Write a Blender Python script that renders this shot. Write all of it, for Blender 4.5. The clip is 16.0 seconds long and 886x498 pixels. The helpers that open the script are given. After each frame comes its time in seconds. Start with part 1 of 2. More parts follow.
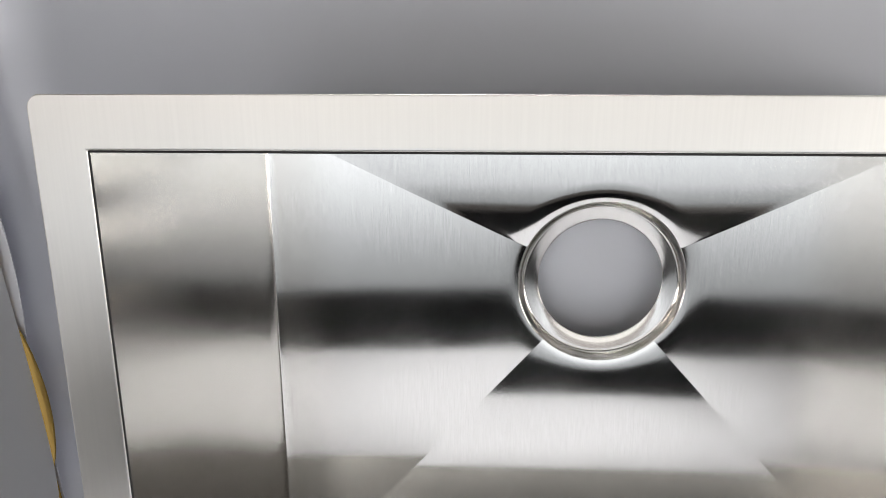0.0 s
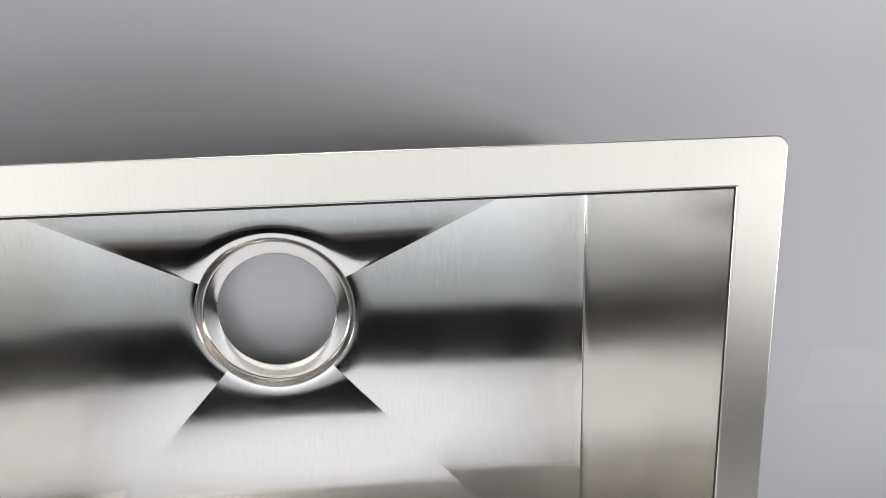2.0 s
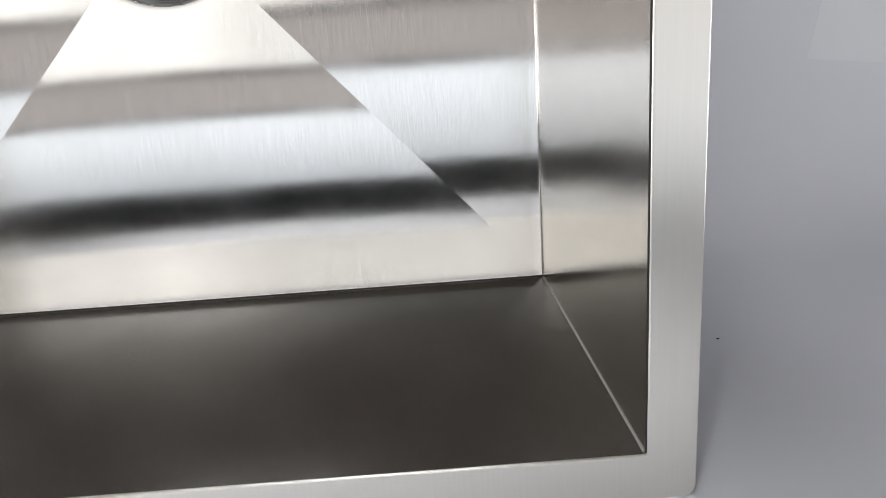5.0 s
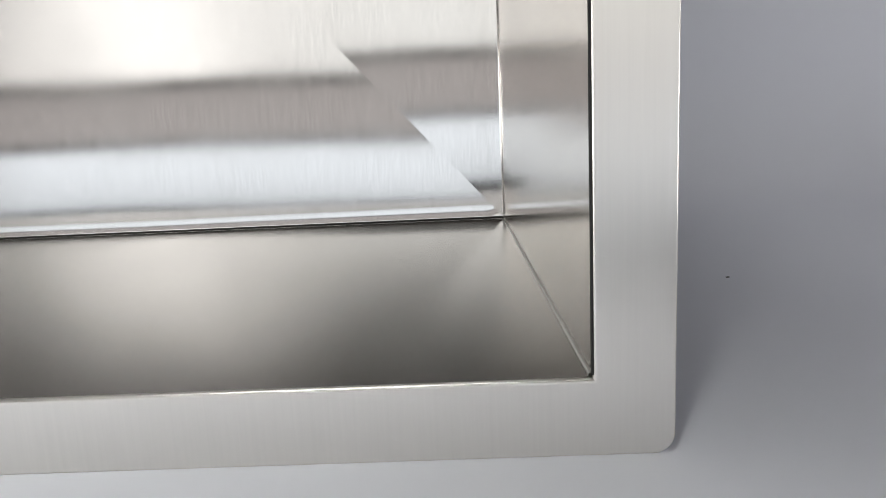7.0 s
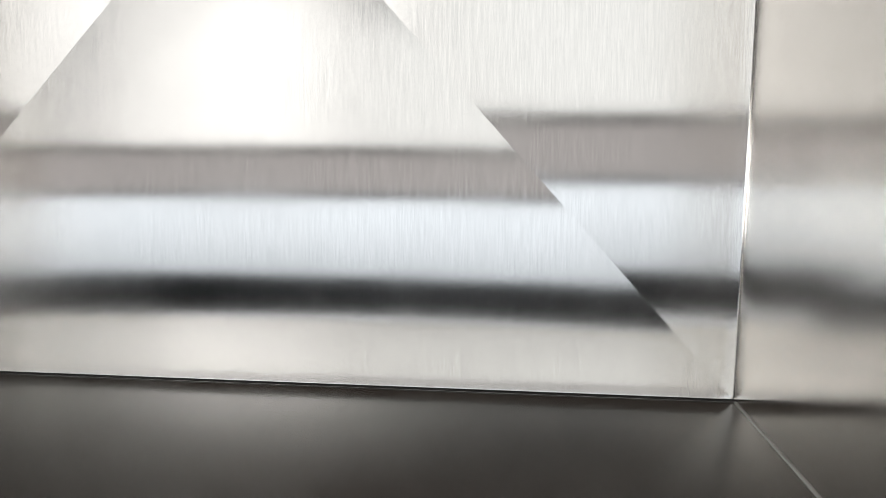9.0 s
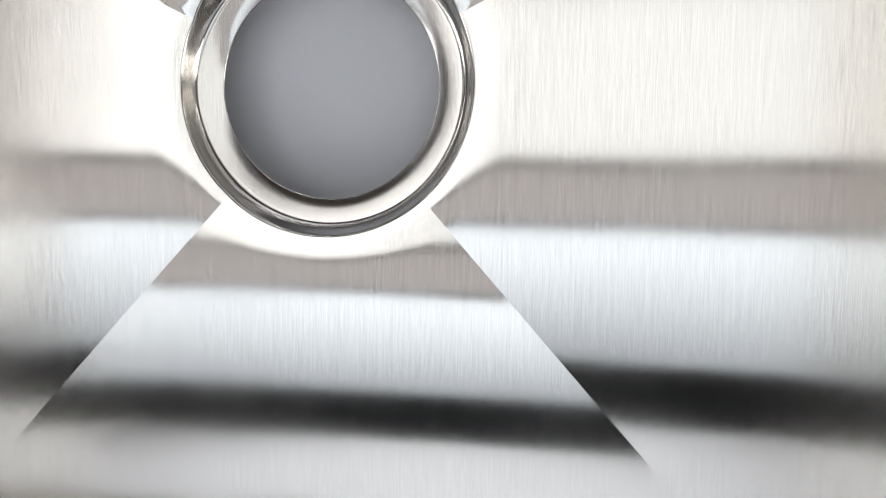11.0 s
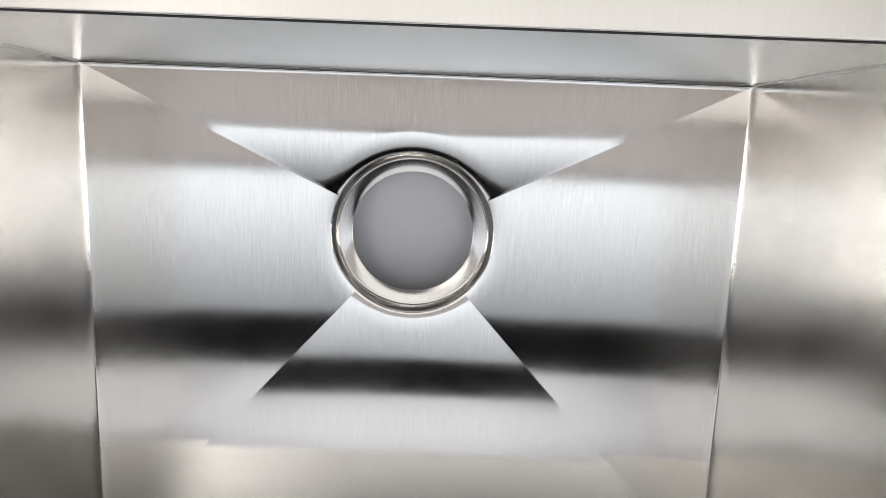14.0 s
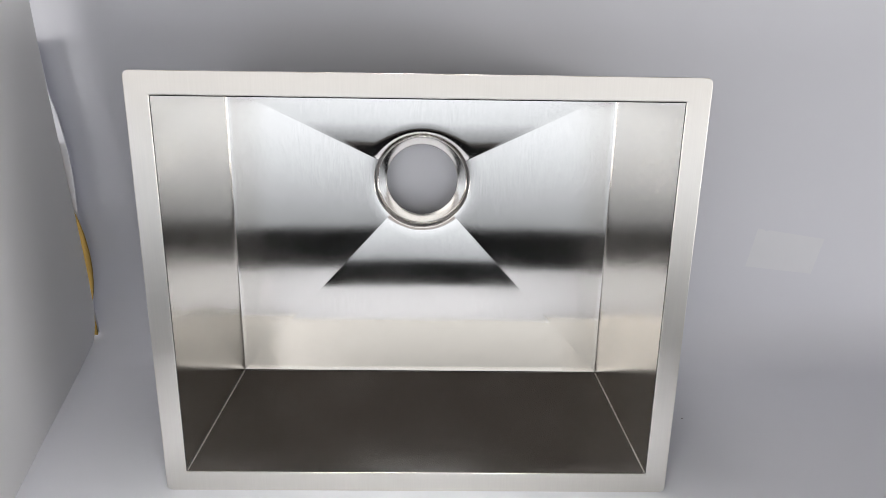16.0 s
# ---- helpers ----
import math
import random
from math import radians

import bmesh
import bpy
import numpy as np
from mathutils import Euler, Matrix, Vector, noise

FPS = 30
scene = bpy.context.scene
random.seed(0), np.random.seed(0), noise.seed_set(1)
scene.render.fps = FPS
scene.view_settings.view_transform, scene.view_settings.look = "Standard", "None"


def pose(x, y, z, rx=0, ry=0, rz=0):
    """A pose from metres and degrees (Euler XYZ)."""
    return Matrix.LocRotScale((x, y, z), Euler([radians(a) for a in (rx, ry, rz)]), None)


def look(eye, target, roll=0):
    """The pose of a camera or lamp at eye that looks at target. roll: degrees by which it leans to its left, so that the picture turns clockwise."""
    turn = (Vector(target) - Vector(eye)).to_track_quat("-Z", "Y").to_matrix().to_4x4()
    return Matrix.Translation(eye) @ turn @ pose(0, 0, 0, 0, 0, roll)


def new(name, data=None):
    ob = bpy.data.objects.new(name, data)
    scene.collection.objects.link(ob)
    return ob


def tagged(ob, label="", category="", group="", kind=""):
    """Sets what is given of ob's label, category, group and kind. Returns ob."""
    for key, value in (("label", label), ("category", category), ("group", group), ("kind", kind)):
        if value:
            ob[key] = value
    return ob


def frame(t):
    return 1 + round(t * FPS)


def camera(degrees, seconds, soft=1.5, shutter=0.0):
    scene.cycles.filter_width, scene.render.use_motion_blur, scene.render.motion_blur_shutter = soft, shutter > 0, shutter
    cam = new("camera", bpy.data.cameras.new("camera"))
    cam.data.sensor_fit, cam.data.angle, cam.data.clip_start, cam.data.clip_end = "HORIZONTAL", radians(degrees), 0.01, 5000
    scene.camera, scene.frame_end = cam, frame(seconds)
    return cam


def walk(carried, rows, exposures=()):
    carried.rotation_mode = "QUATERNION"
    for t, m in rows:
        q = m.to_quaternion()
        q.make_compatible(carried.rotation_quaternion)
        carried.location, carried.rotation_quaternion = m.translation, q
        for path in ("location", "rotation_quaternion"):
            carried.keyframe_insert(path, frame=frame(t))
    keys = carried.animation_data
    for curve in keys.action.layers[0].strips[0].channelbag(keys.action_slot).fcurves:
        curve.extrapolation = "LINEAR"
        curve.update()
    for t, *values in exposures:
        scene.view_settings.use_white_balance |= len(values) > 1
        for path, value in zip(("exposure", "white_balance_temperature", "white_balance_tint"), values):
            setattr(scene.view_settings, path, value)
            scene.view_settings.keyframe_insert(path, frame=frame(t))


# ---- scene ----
# ---------------------------------------------------------------- camera
cam = camera(60.96, 16.0, 0.8)
PATH = [
    (0, look((-0.0921, -0.2259, 0.5031), (-0.1126, 0.2309, 0.3009), -0.46)),
    (0.5, look((-0.0275, -0.2208, 0.5103), (-0.0469, 0.2360, 0.3080), -0.29)),
    (1, look((0.0314, -0.2273, 0.5170), (0.0271, 0.2303, 0.3156), -0.12)),
    (1.5, look((0.0801, -0.2385, 0.5197), (0.0919, 0.2203, 0.3213), -0.54)),
    (2, look((0.0956, -0.2501, 0.5267), (0.1252, 0.2091, 0.3312), -1.22)),
    (2.5, look((0.1217, -0.2530, 0.4718), (0.1559, 0.2054, 0.2750), -1.84)),
    (3, look((0.1300, -0.2485, 0.4284), (0.1579, 0.2073, 0.2248), -2.00)),
    (3.5, look((0.1396, -0.2535, 0.3885), (0.1588, 0.1981, 0.1748), -2.12)),
    (4, look((0.1483, -0.2638, 0.3470), (0.1635, 0.1858, 0.1288), -2.36)),
    (4.5, look((0.1535, -0.2697, 0.2827), (0.1658, 0.1820, 0.0685), -3.01)),
    (4.7, look((0.1552, -0.2672, 0.2702), (0.1650, 0.1848, 0.0568), -3.41)),
    (6.8, look((0.2119, -0.1847, 0.1365), (0.1955, 0.2856, -0.0324), -3.43)),
    (7, look((0.2139, -0.1802, 0.1272), (0.1993, 0.2913, -0.0387), -2.98)),
    (7.5, look((0.2131, -0.1574, 0.1079), (0.2039, 0.3171, -0.0495), -2.55)),
    (8, look((0.1971, -0.1569, 0.1088), (0.1860, 0.3185, -0.0457), -1.92)),
    (8.5, look((0.1613, -0.1382, 0.1258), (0.1295, 0.3401, -0.0162), -1.32)),
    (9, look((0.1334, -0.1140, 0.1666), (0.0839, 0.3658, 0.0348), -0.39)),
    (9.5, look((0.1078, -0.1073, 0.2317), (0.0477, 0.3694, 0.0934), -0.03)),
    (9.7, look((0.1096, -0.1068, 0.2507), (0.0405, 0.3703, 0.1181), 0.42)),
    (11.8, look((0.0612, 0.0281, 0.2813), (-0.0157, 0.5083, 0.1654), -0.68)),
    (12, look((0.0484, 0.0344, 0.3016), (-0.0054, 0.5104, 0.1584), 0.09)),
    (12.5, look((0.0230, 0.0377, 0.3215), (0.0149, 0.5133, 0.1675), 2.56)),
    (13, look((0.0383, -0.0258, 0.3378), (0.0141, 0.4544, 0.2008), 1.80)),
    (13.5, look((0.0343, -0.1485, 0.3740), (0.0223, 0.3296, 0.2279), 1.60)),
    (14, look((0.0221, -0.2635, 0.4322), (0.0233, 0.2090, 0.2688), 2.18)),
    (14.5, look((0.0145, -0.3715, 0.4772), (0.0203, 0.0931, 0.2926), 2.53)),
    (15, look((-0.0000, -0.4657, 0.5264), (0.0100, -0.0093, 0.3227), 2.89)),
    (15.5, look((-0.0028, -0.5406, 0.5611), (0.0073, -0.0883, 0.3482), 2.29)),
    (16, look((0.0118, -0.6238, 0.5949), (0.0201, -0.1736, 0.3775), 1.06)),
]
# the clip's camera darkens its picture while it is close to the lower corner
EXPOSURES = [(0, 0.42, 6610, 10), (2.0, 0.38, 6600, 10), (3.0, 0.27, 6600, 11), (4.5, 0.22, 6500, 10), (7.0, 0.06, 6440, 10), (8.0, 0.02, 6400, 9), (9.1, 0.16, 6380, 9), (9.6, 0.08, 6340, 9), (12.0, 0.40, 6500, 10), (13.0, 0.40, 6520, 11), (13.5, 0.30, 6530, 11), (14.0, 0.22, 6540, 11), (15.0, 0.24, 6550, 11), (16, 0.32, 6550, 11)]
walk(cam, PATH, EXPOSURES)

# ---------------------------------------------------------------- world and large lights
world = bpy.data.worlds.new("world")
scene.world = world
world.use_nodes = True
world.node_tree.nodes["Background"].inputs[0].default_value = (0.75, 0.82, 1.0, 1)
world.node_tree.nodes["Background"].inputs[1].default_value = 0.02
scene.view_settings.exposure = 0.0
DAYLIGHT = (1.4, 1.15, 0.50, 8.0, 6.4, 1.7)    # outside the low panes, the tall pane, the frosted transom, the added west and east window, the tall west pane
FILL_LAMPS = (200.0, 16.0)       # brightness of the narrow and of the wide pendant lamp added over the paper

# ---------------------------------------------------------------- plan, in metres
W, H, D = 0.2475, 0.3987, 0.2197      # half width, height and depth of the bowl
DR = 0.0111                           # draft of the walls over that depth
FL = 0.0227                           # width of the rim
TH = 0.0012                           # sheet thickness
HX, HZ = 0.0003, 0.2723               # centre of the drain hole
R_HOLE, R_RING = 0.045, 0.0605
SAG = 0.0112                          # fall of the bowl bottom towards the drain
Y_SEAT = 0.0118                       # seat of the drain behind the bottom's edge
LEAN = math.atan((FL + DR - 0.002) / D)
SINK = Matrix.Translation((0, 0, 0.0006)) @ Matrix.Rotation(-LEAN, 4, "X") @ Matrix.Translation((0, 0, FL))
Y_WALL, Y_EDGE, Y_TABLE = 0.298, -0.526, -0.528    # paper wall behind, front edges of the paper and of the table


# ---------------------------------------------------------------- materials
def nodes_of(name):
    m = bpy.data.materials.new(name)
    m.use_nodes = True
    return m, m.node_tree.nodes, m.node_tree.links, m.node_tree.nodes["Principled BSDF"]


def brushed_steel(name, tangent, stretch, rough=0.2, aniso=0.7, colour=(0.63, 0.613, 0.597), streak=0.04, bump=0.05, tone=0.04):
    """Brushed stainless steel. tangent: world direction across the scratches; stretch: noise scale on the object's axes."""
    m, n, l, b = nodes_of(name)
    tc, mp, nz = n.new("ShaderNodeTexCoord"), n.new("ShaderNodeMapping"), n.new("ShaderNodeTexNoise")
    l.new(tc.outputs["Object"], mp.inputs["Vector"])
    mp.inputs["Scale"].default_value = stretch
    l.new(mp.outputs["Vector"], nz.inputs["Vector"])
    nz.inputs["Scale"].default_value, nz.inputs["Detail"].default_value, nz.inputs["Roughness"].default_value = 1.0, 5, 0.65
    blot = n.new("ShaderNodeTexNoise")
    l.new(tc.outputs["Object"], blot.inputs["Vector"])
    blot.inputs["Scale"].default_value, blot.inputs["Detail"].default_value = 14, 4
    r1 = n.new("ShaderNodeMapRange")
    r1.inputs["To Min"].default_value, r1.inputs["To Max"].default_value = rough - streak, rough + streak
    r1.inputs["From Min"].default_value, r1.inputs["From Max"].default_value = 0.25, 0.75
    l.new(nz.outputs["Fac"], r1.inputs["Value"])
    r2 = n.new("ShaderNodeMapRange")
    r2.inputs["From Min"].default_value, r2.inputs["From Max"].default_value = 0.3, 0.7
    r2.inputs["To Min"].default_value, r2.inputs["To Max"].default_value = -0.02, 0.03
    l.new(blot.outputs["Fac"], r2.inputs["Value"])
    add = n.new("ShaderNodeMath")
    l.new(r1.outputs["Result"], add.inputs[0]), l.new(r2.outputs["Result"], add.inputs[1])
    l.new(add.outputs[0], b.inputs["Roughness"])
    mix = n.new("ShaderNodeMix")
    mix.data_type = "RGBA"
    r3 = n.new("ShaderNodeMapRange")
    r3.inputs["From Min"].default_value, r3.inputs["From Max"].default_value = 0.3, 0.7
    l.new(nz.outputs["Fac"], r3.inputs["Value"])
    l.new(r3.outputs["Result"], mix.inputs["Factor"])
    mix.inputs["A"].default_value = (*[c * (1 - tone) for c in colour], 1)
    mix.inputs["B"].default_value = (*[min(1, c * (1 + tone)) for c in colour], 1)
    l.new(mix.outputs["Result"], b.inputs["Base Color"])
    b.inputs["Metallic"].default_value = 1.0
    b.inputs["Anisotropic"].default_value = aniso
    cv = n.new("ShaderNodeCombineXYZ")
    for i in range(3):
        cv.inputs[i].default_value = tangent[i]
    l.new(cv.outputs[0], b.inputs["Tangent"])
    bp = n.new("ShaderNodeBump")
    bp.inputs["Strength"].default_value, bp.inputs["Distance"].default_value = bump, 0.0002
    l.new(nz.outputs["Fac"], bp.inputs["Height"])
    l.new(bp.outputs["Normal"], b.inputs["Normal"])
    return m


def matte(name, colour, rough=0.8, var=0.05, scale=20.0, fine=400.0, bump=0.1, depth=0.0003, spec=0.3):
    """A dull surface with blotches and a fine grain."""
    m, n, l, b = nodes_of(name)
    tc, big, small = n.new("ShaderNodeTexCoord"), n.new("ShaderNodeTexNoise"), n.new("ShaderNodeTexNoise")
    for nz, s in ((big, scale), (small, fine)):
        l.new(tc.outputs["Object"], nz.inputs["Vector"])
        nz.inputs["Scale"].default_value, nz.inputs["Detail"].default_value = s, 4
    mix = n.new("ShaderNodeMix")
    mix.data_type = "RGBA"
    mix.inputs["A"].default_value = (*[c * (1 - var) for c in colour], 1)
    mix.inputs["B"].default_value = (*[min(1, c * (1 + var)) for c in colour], 1)
    l.new(big.outputs["Fac"], mix.inputs["Factor"])
    l.new(mix.outputs["Result"], b.inputs["Base Color"])
    b.inputs["Roughness"].default_value, b.inputs["Specular IOR Level"].default_value = rough, spec
    bp = n.new("ShaderNodeBump")
    bp.inputs["Strength"].default_value, bp.inputs["Distance"].default_value = bump, depth
    l.new(small.outputs["Fac"], bp.inputs["Height"])
    l.new(bp.outputs["Normal"], b.inputs["Normal"])
    return m


def hazy_sky(name, colour, s0, s1, z0, z1):
    """Overcast sky whose brightness goes from s0 at the height z0 to s1 at z1."""
    m = glow(name, colour, s1)
    n, l = m.node_tree.nodes, m.node_tree.links
    tc, sep, mr = n.new("ShaderNodeTexCoord"), n.new("ShaderNodeSeparateXYZ"), n.new("ShaderNodeMapRange")
    l.new(tc.outputs["Object"], sep.inputs[0])
    l.new(sep.outputs["Z"], mr.inputs["Value"])
    mr.interpolation_type = "SMOOTHSTEP"
    mr.inputs["From Min"].default_value, mr.inputs["From Max"].default_value = z0, z1
    mr.inputs["To Min"].default_value, mr.inputs["To Max"].default_value = s0, s1
    l.new(mr.outputs["Result"], n["Emission"].inputs["Strength"])
    return m


def glow(name, colour, strength):
    m = bpy.data.materials.new(name)
    m.use_nodes = True
    n, l = m.node_tree.nodes, m.node_tree.links
    n.clear()
    e, o = n.new("ShaderNodeEmission"), n.new("ShaderNodeOutputMaterial")
    e.inputs[0].default_value, e.inputs[1].default_value = (*colour, 1), strength
    l.new(e.outputs[0], o.inputs[0])
    return m


INWARD = (0, math.cos(LEAN), -math.sin(LEAN))
STEEL_BOTTOM = brushed_steel("brushed_steel_bottom", (1, 0, 0), (3300, 60, 60), 0.13, 1.0, (0.70, 0.688, 0.675), streak=0.03, bump=0.045, tone=0.09)
STEEL_SIDE = brushed_steel("brushed_steel_side", INWARD, (40, 600, 18), 0.17, 0.8, (0.76, 0.733, 0.695), streak=0.012, bump=0.002, tone=0.04)
STEEL_LEDGE = brushed_steel("brushed_steel_ledge", (1, 0, 0), (600, 18, 40), 0.22, 0.7, (0.78, 0.77, 0.75), streak=0.015, bump=0.002)
STEEL_RIM = brushed_steel("brushed_steel_rim", (1, 0, 0), (600, 30, 14), 0.31, 0.5, (0.78, 0.755, 0.72), streak=0.008, bump=0.0, tone=0.02)
COATING = matte("dark_grey_undercoat", (0.035, 0.035, 0.037), 0.85, 0.15, 30, 900, 0.3)
STEEL_RING = brushed_steel("brushed_steel_ring", (1, 0, 0), (2600, 60, 60), 0.15, 0.6, streak=0.03, bump=0.06, tone=0.09)
STEEL_WELD = brushed_steel("ground_weld_steel", (1, 0, 0), (300, 300, 300), 0.5, 0.0, (0.80, 0.79, 0.77))
PAPER = matte("white_paper", (0.79, 0.80, 0.86), 0.75, 0.02, 6, 700, 0.06)
PAPER_SIDE = matte("white_paper_sheet", (0.76, 0.76, 0.77), 0.8, 0.03, 5, 700, 0.08)
CARDBOARD = matte("yellow_cardboard", (0.50, 0.33, 0.09), 0.8, 0.15, 30, 500, 0.2)
TAPE = matte("frosted_tape", (0.82, 0.83, 0.87), 0.6, 0.02, 30, 300, 0.05)
SPECK = matte("dark_grit", (0.04, 0.04, 0.04), 0.9)
# stands in for the dark reflection in the folds, and colours the joint
JOINT_SHADE = matte("dark_joint_and_fold_reflection", (0.025, 0.024, 0.023), 0.6, 0.2, 60, 900, 0.1)
TABLE_TOP = matte("white_laminate", (0.70, 0.70, 0.70), 0.5, 0.04)
DARK_WOOD = matte("dark_stained_wood", (0.008, 0.008, 0.009), 0.7, 0.3, 12, 200, 0.2, spec=0.1)
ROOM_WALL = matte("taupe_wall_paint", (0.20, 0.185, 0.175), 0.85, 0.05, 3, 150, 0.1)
ROOM_FLOOR = matte("grey_floor", (0.28, 0.275, 0.27), 0.6, 0.2, 4, 100, 0.1)
CEILING = matte("dark_brown_ceiling_paint", (0.045, 0.032, 0.025), 0.9, 0.05, 3, 150, 0.1)
FRAME = matte("taupe_window_frame", (0.20, 0.17, 0.16), 0.5, 0.05)
SKY = [hazy_sky("overcast_sky_over_haze", (0.90, 0.95, 1.0), DAYLIGHT[0] * 0.24, DAYLIGHT[0], -0.50, 0.66),
       hazy_sky("overcast_sky_high", (1.0, 0.995, 0.965), DAYLIGHT[1], DAYLIGHT[1] * 0.10, 1.60, 2.30), glow("overcast_sky_frosted", (1.0, 0.93, 0.90), DAYLIGHT[2]),
       glow("fill_sky_west", (1.0, 0.99, 0.97), DAYLIGHT[3]), glow("fill_sky_east", (1.0, 0.99, 0.97), DAYLIGHT[4]),
       hazy_sky("overcast_sky_high_west", (1.0, 0.975, 0.94), DAYLIGHT[5], DAYLIGHT[5] * 0.25, 1.95, 2.8)]
# the room's taupe paint with the window wall's shade put into the colour
WALL_SHADE = matte("taupe_wall_paint_in_shade", (0.12, 0.108, 0.10), 0.85, 0.08, 3, 150, 0.1)


# ---------------------------------------------------------------- mesh helpers
def part(name, bm, material, parent=None, label="", smooth=True):
    me = bpy.data.meshes.new(name)
    bm.normal_update()
    bm.to_mesh(me)
    bm.free()
    for p in me.polygons:
        p.use_smooth = smooth
    me.materials.append(material)
    ob = new(name, me)
    ob.parent = parent
    if label:
        ob["label"] = label
    return ob


def empty(name, m=Matrix()):
    ob = new(name)
    ob.empty_display_size = 0.05
    ob.matrix_world = m
    return ob


def grid(rows, closed=False, flip=False):
    """A bmesh of quads through rows of points."""
    bm = bmesh.new()
    vs = [[bm.verts.new(p) for p in r] for r in rows]
    n = len(rows[0])
    for a, b in zip(vs, vs[1:]):
        for i in range(n if closed else n - 1):
            q = [a[i], a[(i + 1) % n], b[(i + 1) % n], b[i]]
            bm.faces.new(q[::-1] if flip else q)
    return bm


def slab(x0, x1, y0, y1, z0, z1, bevel=0.002):
    bm = bmesh.new()
    bmesh.ops.create_cube(bm, size=1)
    for v in bm.verts:
        v.co = Vector(((x0 + x1) / 2 + v.co.x * (x1 - x0), (y0 + y1) / 2 + v.co.y * (y1 - y0), (z0 + z1) / 2 + v.co.z * (z1 - z0)))
    if bevel:
        bmesh.ops.bevel(bm, geom=bm.edges[:], offset=bevel, segments=2, affect="EDGES", profile=0.5)
    return bm


def thicken(ob, t, offset=-1):
    count = {}
    for p in ob.data.polygons:
        for k in p.edge_keys:
            count[k] = count.get(k, 0) + 1
    for e in ob.data.edges:      # crisp borders
        e.use_edge_sharp = count[tuple(sorted(e.vertices))] == 1
    s = ob.modifiers.new("thickness", "SOLIDIFY")
    s.thickness, s.offset = t, offset
    return ob


def shell(ob):
    """Sheet steel, coated dark on its outside."""
    ob.data.materials.append(COATING)
    thicken(ob, TH, -1).modifiers[0].material_offset = 1
    return ob


# ---------------------------------------------------------------- the room round the table
def structure(name, bm, mat, label, cat, smooth=False):
    return tagged(part(name, bm, mat, None, "", smooth), label, cat, kind="structure")


Z_FLOOR, Z_CEIL, X_ROOM, Y_FRONT, Y_BACK = -0.76, 2.8, 3.0, -3.3, 1.6
structure("floor", slab(-X_ROOM, X_ROOM, Y_FRONT, Y_BACK, Z_FLOOR - 0.1, Z_FLOOR, 0), ROOM_FLOOR, "grey floor of the room round the table", "floor")
structure("ceiling", slab(-X_ROOM, X_ROOM, Y_FRONT, Y_BACK, Z_CEIL, Z_CEIL + 0.1, 0), CEILING, "dark brown painted ceiling of the room", "ceiling")
structure("wall_north", slab(-X_ROOM, X_ROOM, Y_BACK, Y_BACK + 0.1, Z_FLOOR, Z_CEIL, 0), ROOM_WALL, "taupe painted wall behind the table", "wall")
# glazed front: low panes, a broad transom, tall panes, a lintel
PANES = ((-0.45, 0.50, -2.8, 2.6), (0.85, 2.7, -0.75, 2.4), (0.53, 0.82, -2.8, 2.6), (0.85, 2.7, -2.35, -0.85))      # z0, z1, x0, x1


SIDE = (-3.0, -0.9, -0.60, 0.64)       # added side window, out of view: y0, y1, z0, z1


def pierced(boxes):
    bm = bmesh.new()
    for b in boxes:
        m = slab(*b, 0)
        me = bpy.data.meshes.new("tmp")
        m.to_mesh(me)
        m.free()
        bm.from_mesh(me)
        bpy.data.meshes.remove(me)
    return bm


YF = (Y_FRONT - 0.15, Y_FRONT)
(A0, A1, A2, A3), (B0, B1, B2, B3), (C0, C1, C2, C3), (D0, D1, D2, D3) = PANES
south = pierced([(-X_ROOM, A2, *YF, Z_FLOOR, Z_CEIL), (A3, X_ROOM, *YF, Z_FLOOR, Z_CEIL), (A2, A3, *YF, Z_FLOOR, A0), (A2, A3, *YF, A1, C0),
                 (A2, A3, *YF, C1, B0), (A2, D2, *YF, B0, D1), (D3, B2, *YF, B0, D1), (B3, A3, *YF, B0, B1), (A2, A3, *YF, D1, Z_CEIL)])
# unseen side windows, added so that low light reaches the paper wall
for k, (side, sx) in enumerate((("west", -1), ("east", 1))):
    xs = sorted((sx * X_ROOM, sx * (X_ROOM + 0.15)))
    bm = pierced([(*xs, Y_FRONT, SIDE[0], Z_FLOOR, Z_CEIL), (*xs, SIDE[1], Y_BACK, Z_FLOOR, Z_CEIL), (*xs, SIDE[0], SIDE[1], Z_FLOOR, SIDE[2]), (*xs, SIDE[0], SIDE[1], SIDE[3], Z_CEIL)])
    structure("wall_" + side, bm, ROOM_WALL, "taupe side wall with one wide added window opening", "wall")
    bm = bmesh.new()
    bmesh.ops.create_grid(bm, x_segments=1, y_segments=1, size=0.5)
    for v in bm.verts:
        v.co = Vector((sx * (X_ROOM + 0.16), (SIDE[0] + SIDE[1]) / 2 + v.co.x * (SIDE[1] - SIDE[0]), (SIDE[2] + SIDE[3]) / 2 + v.co.y * (SIDE[3] - SIDE[2])))
    structure("backdrop_%d" % (k + 5), bm, SKY[3 + k], "bright overcast sky outside the unseen side window, added to light the paper", "sky")
structure("wall_south", south, WALL_SHADE, "taupe wall, shade put into its colour, with three rows of wide window openings", "wall")
for k, (z0, z1, x0, x1) in enumerate(PANES):
    bm = bmesh.new()
    bmesh.ops.create_grid(bm, x_segments=1, y_segments=1, size=0.5)
    for v in bm.verts:
        v.co = Vector(((x0 + x1) / 2 + v.co.x * (x1 - x0), Y_FRONT - 0.16, (z0 + z1) / 2 + v.co.y * (z1 - z0)))
    structure("backdrop_%d" % (k + 1), bm, SKY[(0, 1, 2, 5)[k]], "bright overcast sky outside the wide window", "sky")

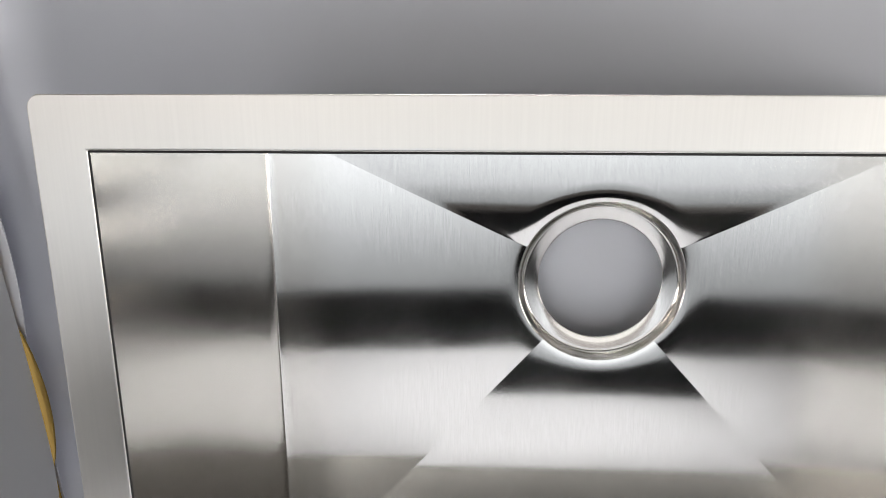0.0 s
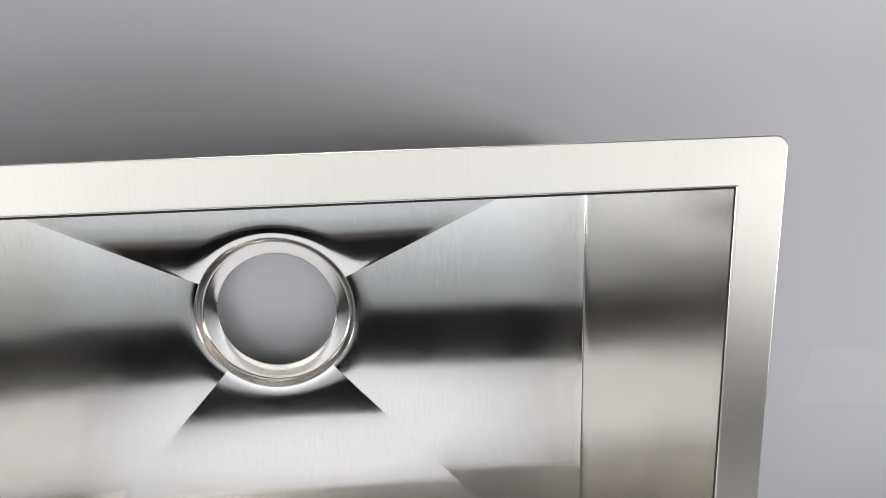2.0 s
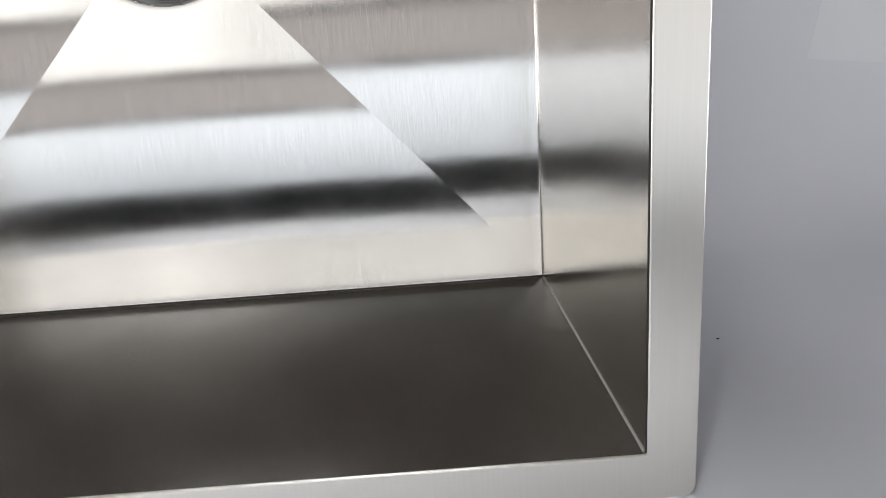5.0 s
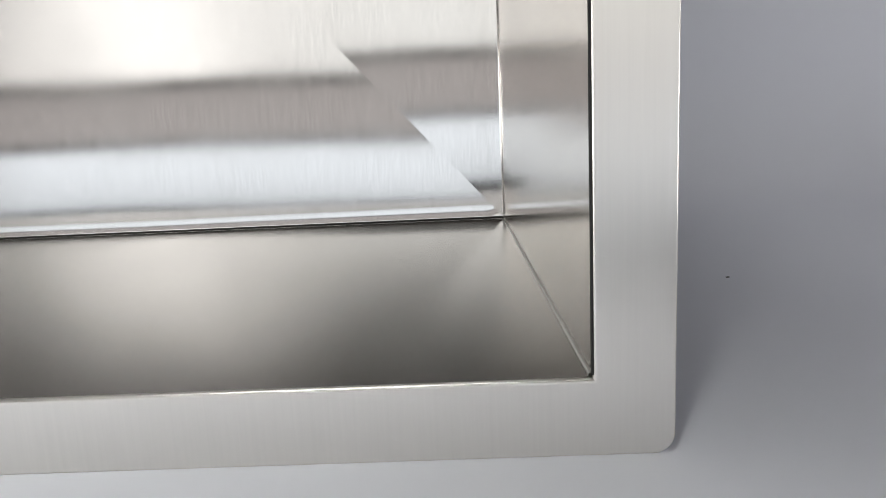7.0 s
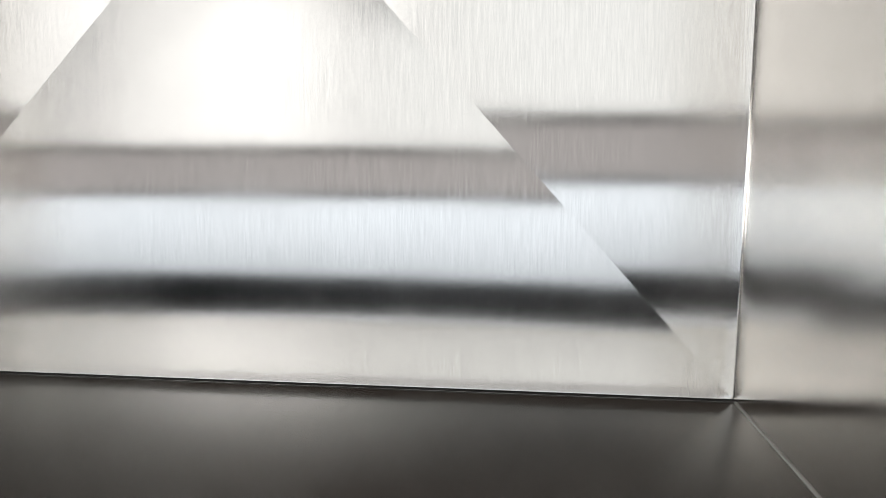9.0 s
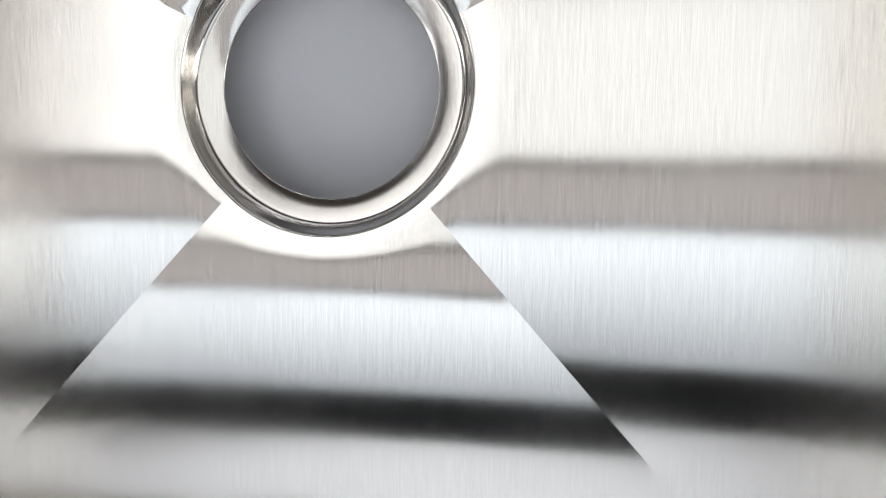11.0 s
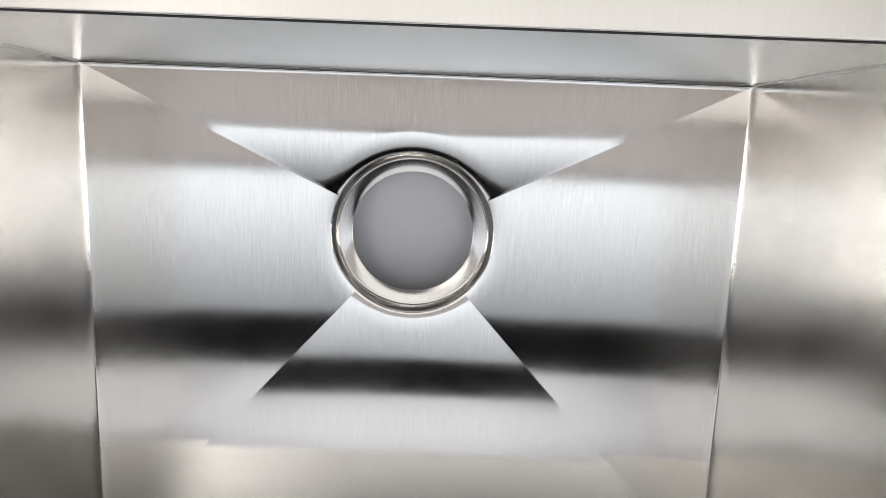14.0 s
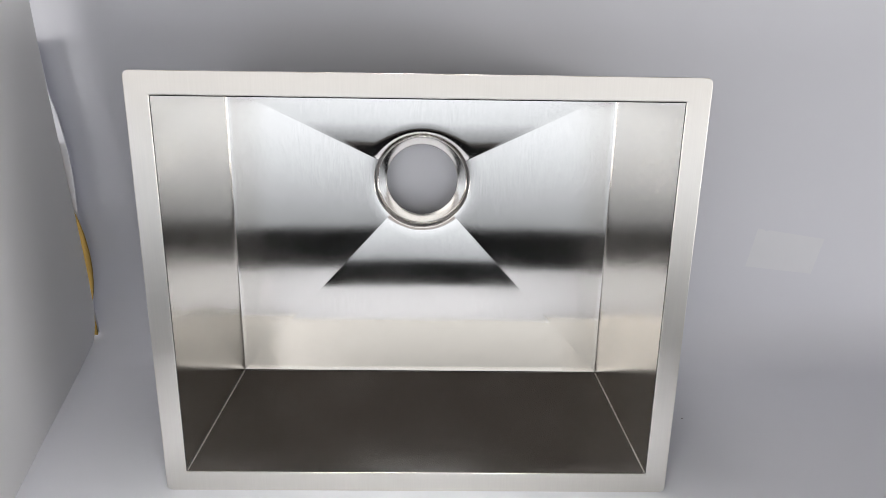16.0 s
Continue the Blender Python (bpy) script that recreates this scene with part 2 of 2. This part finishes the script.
def ring_rows(rows):
    return grid([[(r * math.cos(t), r * math.sin(t), z) for t in [2 * math.pi * i / 48 for i in range(48)]] for r, z in rows], closed=True)


def pole(x0, y0, z0, x1, y1, z1, r):
    p, q = Vector((x0, y0, z0)), Vector((x1, y1, z1))
    d = (q - p).normalized()
    u = d.cross(Vector((0.31, 0.9, 0.2))).normalized()
    v = d.cross(u)
    return grid([[c + r * (math.cos(t) * u + math.sin(t) * v) for t in [2 * math.pi * i / 12 for i in range(12)]] for c in (p, q)], closed=True)


def fill_lamp(x, y, z, r, deep, inner, strength, colour, label):
    """Added fill lamp: a tubular shade that hangs from the ceiling, with its diffuser deep inside."""
    lamp = tagged(empty("fill_lamp", Matrix.Translation((x, y, z))), label, "pendant lamp", "pendant lamps")
    part("shade", ring_rows(((r, 0.0), (r + 0.004, 0.004), (r, deep + 0.03), (0.05, deep + 0.08), (0.02, deep + 0.12))), DARK_WOOD, lamp, "dark metal shade")
    part("shade_lining", ring_rows(((r, 0.0), (inner + 0.001, deep))), DARK_WOOD, lamp)
    part("diffuser", ring_rows(((inner, deep), (inner * 0.6, deep + 0.002), (0.001, deep + 0.003))), glow("lamp_diffuser", colour, strength), lamp, "glowing round diffuser")
    part("cord", pole(0, 0, deep + 0.10, 0, 0, Z_CEIL - z, 0.004), DARK_WOOD, lamp)


# both lamps are out of view, added to brighten the paper floor
fill_lamp(-0.02, -0.32, 1.10, 0.13, 0.60, 0.104, FILL_LAMPS[0], (0.99, 1.0, 0.95), "deep narrow dark pendant lamp, unseen, added to light the table's front")
fill_lamp(-0.02, 0.38, 1.15, 0.22, 0.30, 0.204, FILL_LAMPS[1], (1.0, 0.985, 0.965), "wide dark pendant lamp, unseen, added to light the paper backdrop")

# ---------------------------------------------------------------- table and dark bench
table = tagged(empty("table", Matrix.Translation((0, 0, -0.0012))), "white laminate table under the paper backdrop", "table")
part("tabletop", slab(-0.95, 1.0, Y_TABLE - 0.002, 0.75, -0.03, 0, 0.002), TABLE_TOP, table)
for sx in (-0.88, 0.93):
    for sy in (Y_TABLE + 0.06, 0.68):
        part("leg", slab(sx - 0.025, sx + 0.025, sy - 0.025, sy + 0.025, Z_FLOOR + 0.0012, -0.03, 0.002), FRAME, table)
bench = tagged(empty("screen", Matrix.Translation((0, 0, Z_FLOOR))), "low dark-stained wooden screen beyond the table's edge", "screen")
part("panel", slab(-1.6, 1.6, -0.79, -0.76, 0.06, 0.80, 0.003), DARK_WOOD, bench)
part("rail", slab(-1.62, 1.62, -0.80, -0.75, 0.80, 0.82, 0.004), DARK_WOOD, bench)
for sx in (-1.5, 0.0, 1.5):
    part("foot", slab(sx - 0.04, sx + 0.04, -0.90, -0.66, 0, 0.06, 0.004), DARK_WOOD, bench)

# ---------------------------------------------------------------- paper backdrop
def sweep():
    prof = [(Y_EDGE + (0.225 - Y_EDGE) * i / 24, 0.0) for i in range(25)]
    r = Y_WALL - prof[-1][0]
    prof += [(prof[24][0] + r * math.sin(a), r - r * math.cos(a)) for a in [radians(90 * i / 14) for i in range(1, 15)]]
    prof += [(Y_WALL, r + (0.95 - r) * i / 16) for i in range(1, 17)]
    rows = []
    for i in range(61):
        x = -0.62 + 1.55 * i / 60
        rows.append([(x, y + 0.0025 * noise.noise((x * 3, z * 4, 0.3)) * min(1, z / 0.15), z) for y, z in prof])
    return grid(rows)


paper = thicken(part("paper_backdrop", sweep(), PAPER), 0.0006, -1)
tagged(paper, "seamless white paper sweep from table to wall", "backdrop", kind="structure")


def side_sheet():
    """Sheet on edge: its back border swells towards the sink above the table and leans in at the top."""
    rows = []
    for i in range(41):
        s = i / 40
        y = -0.16 + 0.428 * s
        base = -0.410 - 0.054 * s
        row = []
        for j in range(49):
            z = 0.62 * j / 48
            curl = 0.019 * (1 - math.exp(-z / 0.03)) * s ** 3
            row.append((base + curl + 0.002 * noise.noise((y * 4, z * 4, 2.1)), y, z + 0.0005))
        rows.append(row)
    return grid(rows)


tagged(thicken(part("paper_sheet", side_sheet(), PAPER_SIDE), 0.0008), "white paper sheet standing curled on its edge", "paper sheet")


def bowed_strip(y, z1, lo, hi, out):
    """Upright strip behind the sheet; its border bows out by up to out metres between the heights lo and hi."""
    rows = []
    for j in range(33):
        z = 0.025 + (z1 - 0.025) * j / 32
        t = (z - lo) / (hi - lo)
        edge = -0.449 + out * (math.sin(math.pi * t) ** 0.7 if 0 < t < 1 else 0.0)
        rows.append([(-0.50 + (edge + 0.50) * i / 4, y - 0.004 * i / 4, z) for i in range(5)])
    return grid(rows)


tagged(thicken(part("cardboard", bowed_strip(0.2745, 0.30, 0.075, 0.215, 0.0115), CARDBOARD), 0.002), "yellow-brown cardboard bowed behind the paper sheet", "cardboard")
tagged(thicken(part("paper_strip", bowed_strip(0.280, 0.42, 0.185, 0.36, 0.009), PAPER), 0.0008), "thin white paper strip standing behind the cardboard", "paper strip")



def tape_strip():
    """Slanted strip that lies on the paper wall."""
    rows = []
    for i in range(13):
        row = []
        for j in range(7):
            a, b = i / 12, j / 6
            x, z = 0.446 + 0.094 * a + 0.007 * b, 0.129 - 0.011 * a + (0.057 - 0.004 * a) * b
            row.append((x, Y_WALL + 0.0025 * noise.noise((x * 3, z * 4, 0.3)) * min(1, z / 0.15) - 0.0005, z))
        rows.append(row)
    return grid(rows)


tagged(thicken(part("tape", tape_strip(), TAPE), 0.0001), "faint strip of frosted tape on the paper", "tape")

# ---------------------------------------------------------------- the sink
sink = tagged(empty("kitchen_sink", SINK), "brushed stainless steel sink standing on its side", "sink")
EX, EZ = 0.0010, 0.0014      # radius of the folds at the sides and at the top and bottom
WB = W - DR      # half width at the bottom
Z0, Z1 = DR, H - DR


def pyramid(x, z):
    """Four facets that fall towards the drain, almost flat at the border and steeper near the ring."""
    u = max(0.0, min((WB - x) / (WB - HX), (WB + x) / (WB + HX), (z - Z0) / (HZ - Z0), (Z1 - z) / (Z1 - HZ)))
    return SAG * (1 + 0.4 * ((x - HX) / WB) ** 2) * (0.28 * u + 1.42 * max(0.0, u - 0.36) ** 2)


def ring_depth(a):
    """Depth of the ring's edge behind the bottom's edge, in the direction a."""
    return pyramid(HX + R_RING * math.cos(a), HZ + R_RING * math.sin(a)) + roll_in(a)


def roll_in(a, r=R_RING):
    """The pressed bottom rounds over all the way round the ring, most above it, and its lip rolls in."""
    t = max(0.0, 1 - (r - R_RING) / 0.015)
    e = max(0.0, 1 - (r - R_RING) / 0.005)
    return (0.0005 + 0.0002 * math.sin(a)) * t * t + 0.0002 * e * e


def bottom_depth(x, z):
    r = math.hypot(x - HX, z - HZ)
    edge = min(1.0, min(WB - abs(x), z - Z0, Z1 - z, r - R_RING + 0.004) / 0.03)
    wave = 0.00005 * noise.noise((x * 9, z * 9, 1.7)) + 0.000015 * noise.noise((x * 24, z * 24, 5.2))
    return D + pyramid(x, z) + roll_in(math.atan2(z - HZ, x - HX), r) + wave * max(0.0, edge)


def bottom_panel():
    x0, x1, z0, z1 = -WB + EX, WB - EX, Z0 + EZ, Z1 - EZ
    corners = [(x0, z0), (x1, z0), (x1, z1), (x0, z1)]
    rim = []
    for k in range(4):
        (ax, az), (bx, bz) = corners[k], corners[(k + 1) % 4]
        n = 56 if k % 2 == 0 else 46
        rim += [(ax + (bx - ax) * i / n, az + (bz - az) * i / n, k) for i in range(n)]
    rows = []
    for s in range(53):
        f = 1 - (1 - s / 52) ** 1.7
        row = []
        for x, z, _ in rim:
            a = math.atan2(z - HZ, x - HX)
            cx, cz = HX + R_RING * math.cos(a), HZ + R_RING * math.sin(a)
            px, pz = x + (cx - x) * f, z + (cz - z) * f
            row.append((px, bottom_depth(px, pz), pz))
        rows.append(row)
    # folds onto the four walls
    fold = []
    for j in range(1, 6):
        a = radians(90 * j / 5)
        row = []
        for x, z, k in rim:
            ex = ez = 0.0
            if abs(x - x0) < 1e-6: ex = -1
            if abs(x - x1) < 1e-6: ex = 1
            if abs(z - z0) < 1e-6: ez = -1
            if abs(z - z1) < 1e-6: ez = 1
            row.append((x + ex * EX * math.sin(a), D - (EX if ez == 0 else EZ) * (1 - math.cos(a)), z + ez * EZ * math.sin(a)))
        fold.append(row)
    return grid(fold[::-1] + rows, closed=True)


panel = shell(part("bottom_panel", bottom_panel(), STEEL_BOTTOM, sink))
ROUND = 2 * (56 + 46)                 # vertices round the panel
for e in panel.data.edges:            # the four creases that run to the drain stay crisp
    p, q = e.vertices
    if p % ROUND == q % ROUND and p % ROUND in (0, 56, 102, 158):
        e.use_edge_sharp = True


def drain_ring():
    # radius inside the ring's edge, share of the way from the edge's depth to the seat's
    # and the fall of the conical seat towards the hole
    prof = [(0, 0, 0), (0.0003, 0.015, 0), (0.0006, 0.05, 0), (0.0010, 0.13, 0), (0.0018, 0.33, 0), (0.0030, 0.63, 0), (0.0042, 0.88, 0), (0.0049, 0.96, 0), (0.0056, 1.0, 0),
            (0.0063, 1.0, 0.0001), (0.0069, 1.0, 0.0002), (0.0110, 1.0, 0.0011), (R_RING - R_HOLE - 0.0005, 1.0, 0.0020), (R_RING - R_HOLE - 0.0001, 1.0, 0.0022), (R_RING - R_HOLE, 1.0, 0.0026)]
    rows = []
    for dr, f, g in prof:
        row = []
        for k in range(160):
            a = 2 * math.pi * k / 160
            y0 = ring_depth(a)
            row.append((HX + (R_RING - dr) * math.cos(a), D + y0 + (Y_SEAT - y0) * f + g, HZ + (R_RING - dr) * math.sin(a)))
        rows.append(row)
    return grid(rows, closed=True)


thicken(part("drain_ring", drain_ring(), STEEL_RING, sink, "turned recess round the open drain hole"), TH, -1)

# walls, from the fold of the rim to the fold of the bottom
R_ = 0.0012


def wall(a0, a1, b0, b1, e, n=24):
    """Between the edge a0-a1 at the opening and b0-b1 at the bottom."""
    rows = []
    for i in range(n + 1):
        s = i / n
        p, q = Vector(a0).lerp(Vector(a1), s), Vector(b0).lerp(Vector(b1), s)
        rows.append([p.lerp(q, R_ / D + (1 - (R_ + e) / D) * j / 12) for j in range(13)])
    return rows


o = dict(bl=(-W, 0, 0), br=(W, 0, 0), tr=(W, 0, H), tl=(-W, 0, H))
i_ = dict(bl=(-WB, D, Z0), br=(WB, D, Z0), tr=(WB, D, Z1), tl=(-WB, D, Z1))
for nm, a, b, mat in (("lower_wall", "bl", "br", STEEL_LEDGE), ("side_wall", "br", "tr", STEEL_SIDE), ("upper_wall", "tr", "tl", STEEL_LEDGE), ("side_wall", "tl", "bl", STEEL_SIDE)):
    shell(part(nm, grid(wall(o[a], o[b], i_[a], i_[b], EX if nm == "side_wall" else EZ), flip=True), mat, sink))


def bead(p, q, r):
    p, q = Vector(p), Vector(q)
    d = (q - p).normalized()
    u = d.cross(Vector((0.3, 0.1, 1))).normalized()
    v = d.cross(u)
    rows = []
    for k in range(25):
        c = p.lerp(q, k / 24)
        rr = r * (1 + 0.1 * noise.noise((k * 0.9, 3.0, p.x * 9)))
        rows.append([c + rr * (math.cos(t) * u + math.sin(t) * v) for t in [2 * math.pi * i / 10 for i in range(10)]])
    return grid(rows, closed=True)


for k in o:
    p, q = Vector(o[k]), Vector(i_[k])
    part("weld_seam", bead(p.lerp(q, 0.012), p.lerp(q, 0.988), 0.0008), STEEL_WELD, sink, "thin bright ground weld in the corner")


# dark hairline beads: the fold's dark reflection where the rim turns into the bowl, and the joint along the foot of the
# bottom panel
for p, q, r in (((-W, 0.0007, H), (W, 0.0007, H), 0.0006), ((-W, 0.0007, 0.001), (-W, 0.0007, H), 0.0005), ((W, 0.0007, 0.001), (W, 0.0007, H), 0.0005),
                ((-WB, D - 0.0004, Z0 + 0.0002), (WB, D - 0.0004, Z0 + 0.0002), 0.0008), ((-WB, D - 0.0004, Z1 - 0.0002), (WB, D - 0.0004, Z1 - 0.0002), 0.0006)):
    part("joint_shade", bead(p, q, r), JOINT_SHADE, sink, "dark hairline for the joint and the fold's dark reflection")


def rim_plate():
    """Flat rim with rounded outer corners and a tight fold into the bowl."""
    n, rc = 10, 0.006
    x1, z0, z1 = W + FL, -FL, H + FL
    def loop(ins, y, sharp):
        pts = []
        for cx, cz, a0 in ((x1, z0, -90), (x1, z1, 0), (-x1, z1, 90), (-x1, z0, 180)):
            sx, sz = (1 if cx > 0 else -1), (1 if cz > 0.1 else -1)
            for i in range(n + 1):
                a = radians(a0 + 90 * i / n)
                r = 0.0003 if sharp else rc - min(ins, rc * 0.5)
                ox, oz = cx - sx * (ins + r), cz - sz * (ins + r)
                pts.append((ox + r * math.cos(a), y, oz + r * math.sin(a)))
        # points along the sides between the corners
        full = []
        for k in range(4):
            arc = pts[k * (n + 1):(k + 1) * (n + 1)]
            full += arc
            p, q = Vector(arc[-1]), Vector(pts[((k + 1) * (n + 1)) % len(pts)])
            full += [tuple(p.lerp(q, j / 12)) for j in range(1, 12)]
        return full
    rows = [loop(0.0002, TH, False), loop(0.0, TH - 0.0003, False), loop(0.0, 0.0003, False), loop(0.0003, 0.0, False), loop(0.0006, 0.0, False), loop(FL * 0.5, 0.0, False), loop(FL - R_ - 0.0008, 0.0, True), loop(FL - R_ - 0.0003, 0.0, True)]
    for j in range(6):
        a = radians(90 * j / 5)
        rows.append(loop(FL - R_ + R_ * math.sin(a), R_ - R_ * math.cos(a), True))
    return grid(rows, closed=True, flip=True)


part("rim", rim_plate(), STEEL_RIM, sink, "flat brushed rim with rounded outer corners")


# ---------------------------------------------------------------- grit on the paper and in the bowl
def flake(r, seed):
    bm = bmesh.new()
    bmesh.ops.create_icosphere(bm, subdivisions=1, radius=r)
    for v in bm.verts:
        k = 1 + 0.45 * noise.noise(v.co * 900 + Vector((seed, 0, 0)))
        v.co = Vector((v.co.x * k * 1.4, v.co.y * k, v.co.z * k * 0.5))
    return bm


for k, (x, y, r) in enumerate(((0.328, 0.127, 0.0010), (0.345, 0.218, 0.0006), (0.236, -0.011, 0.0007), (0.41, 0.02, 0.0005), (-0.36, 0.10, 0.0005))):
    g = part("grit", flake(r, k * 3.7), SPECK)
    g.location, g.rotation_euler = (x, y, r * 0.4), (0, 0, k * 1.3)
    tagged(g, "tiny dark speck of grit on white paper", "grit", "specks of grit")

g = part("grit", flake(0.0005, 2.2), SPECK)
g.matrix_world = SINK @ Matrix.Translation((0.025, bottom_depth(0.025, 0.3315) - 0.0002, 0.3315)) @ Matrix.Rotation(radians(90), 4, "X") @ Matrix.Rotation(0.5, 4, "Z")
tagged(g, "tiny dark speck of grit on brushed steel", "grit", "specks of grit")
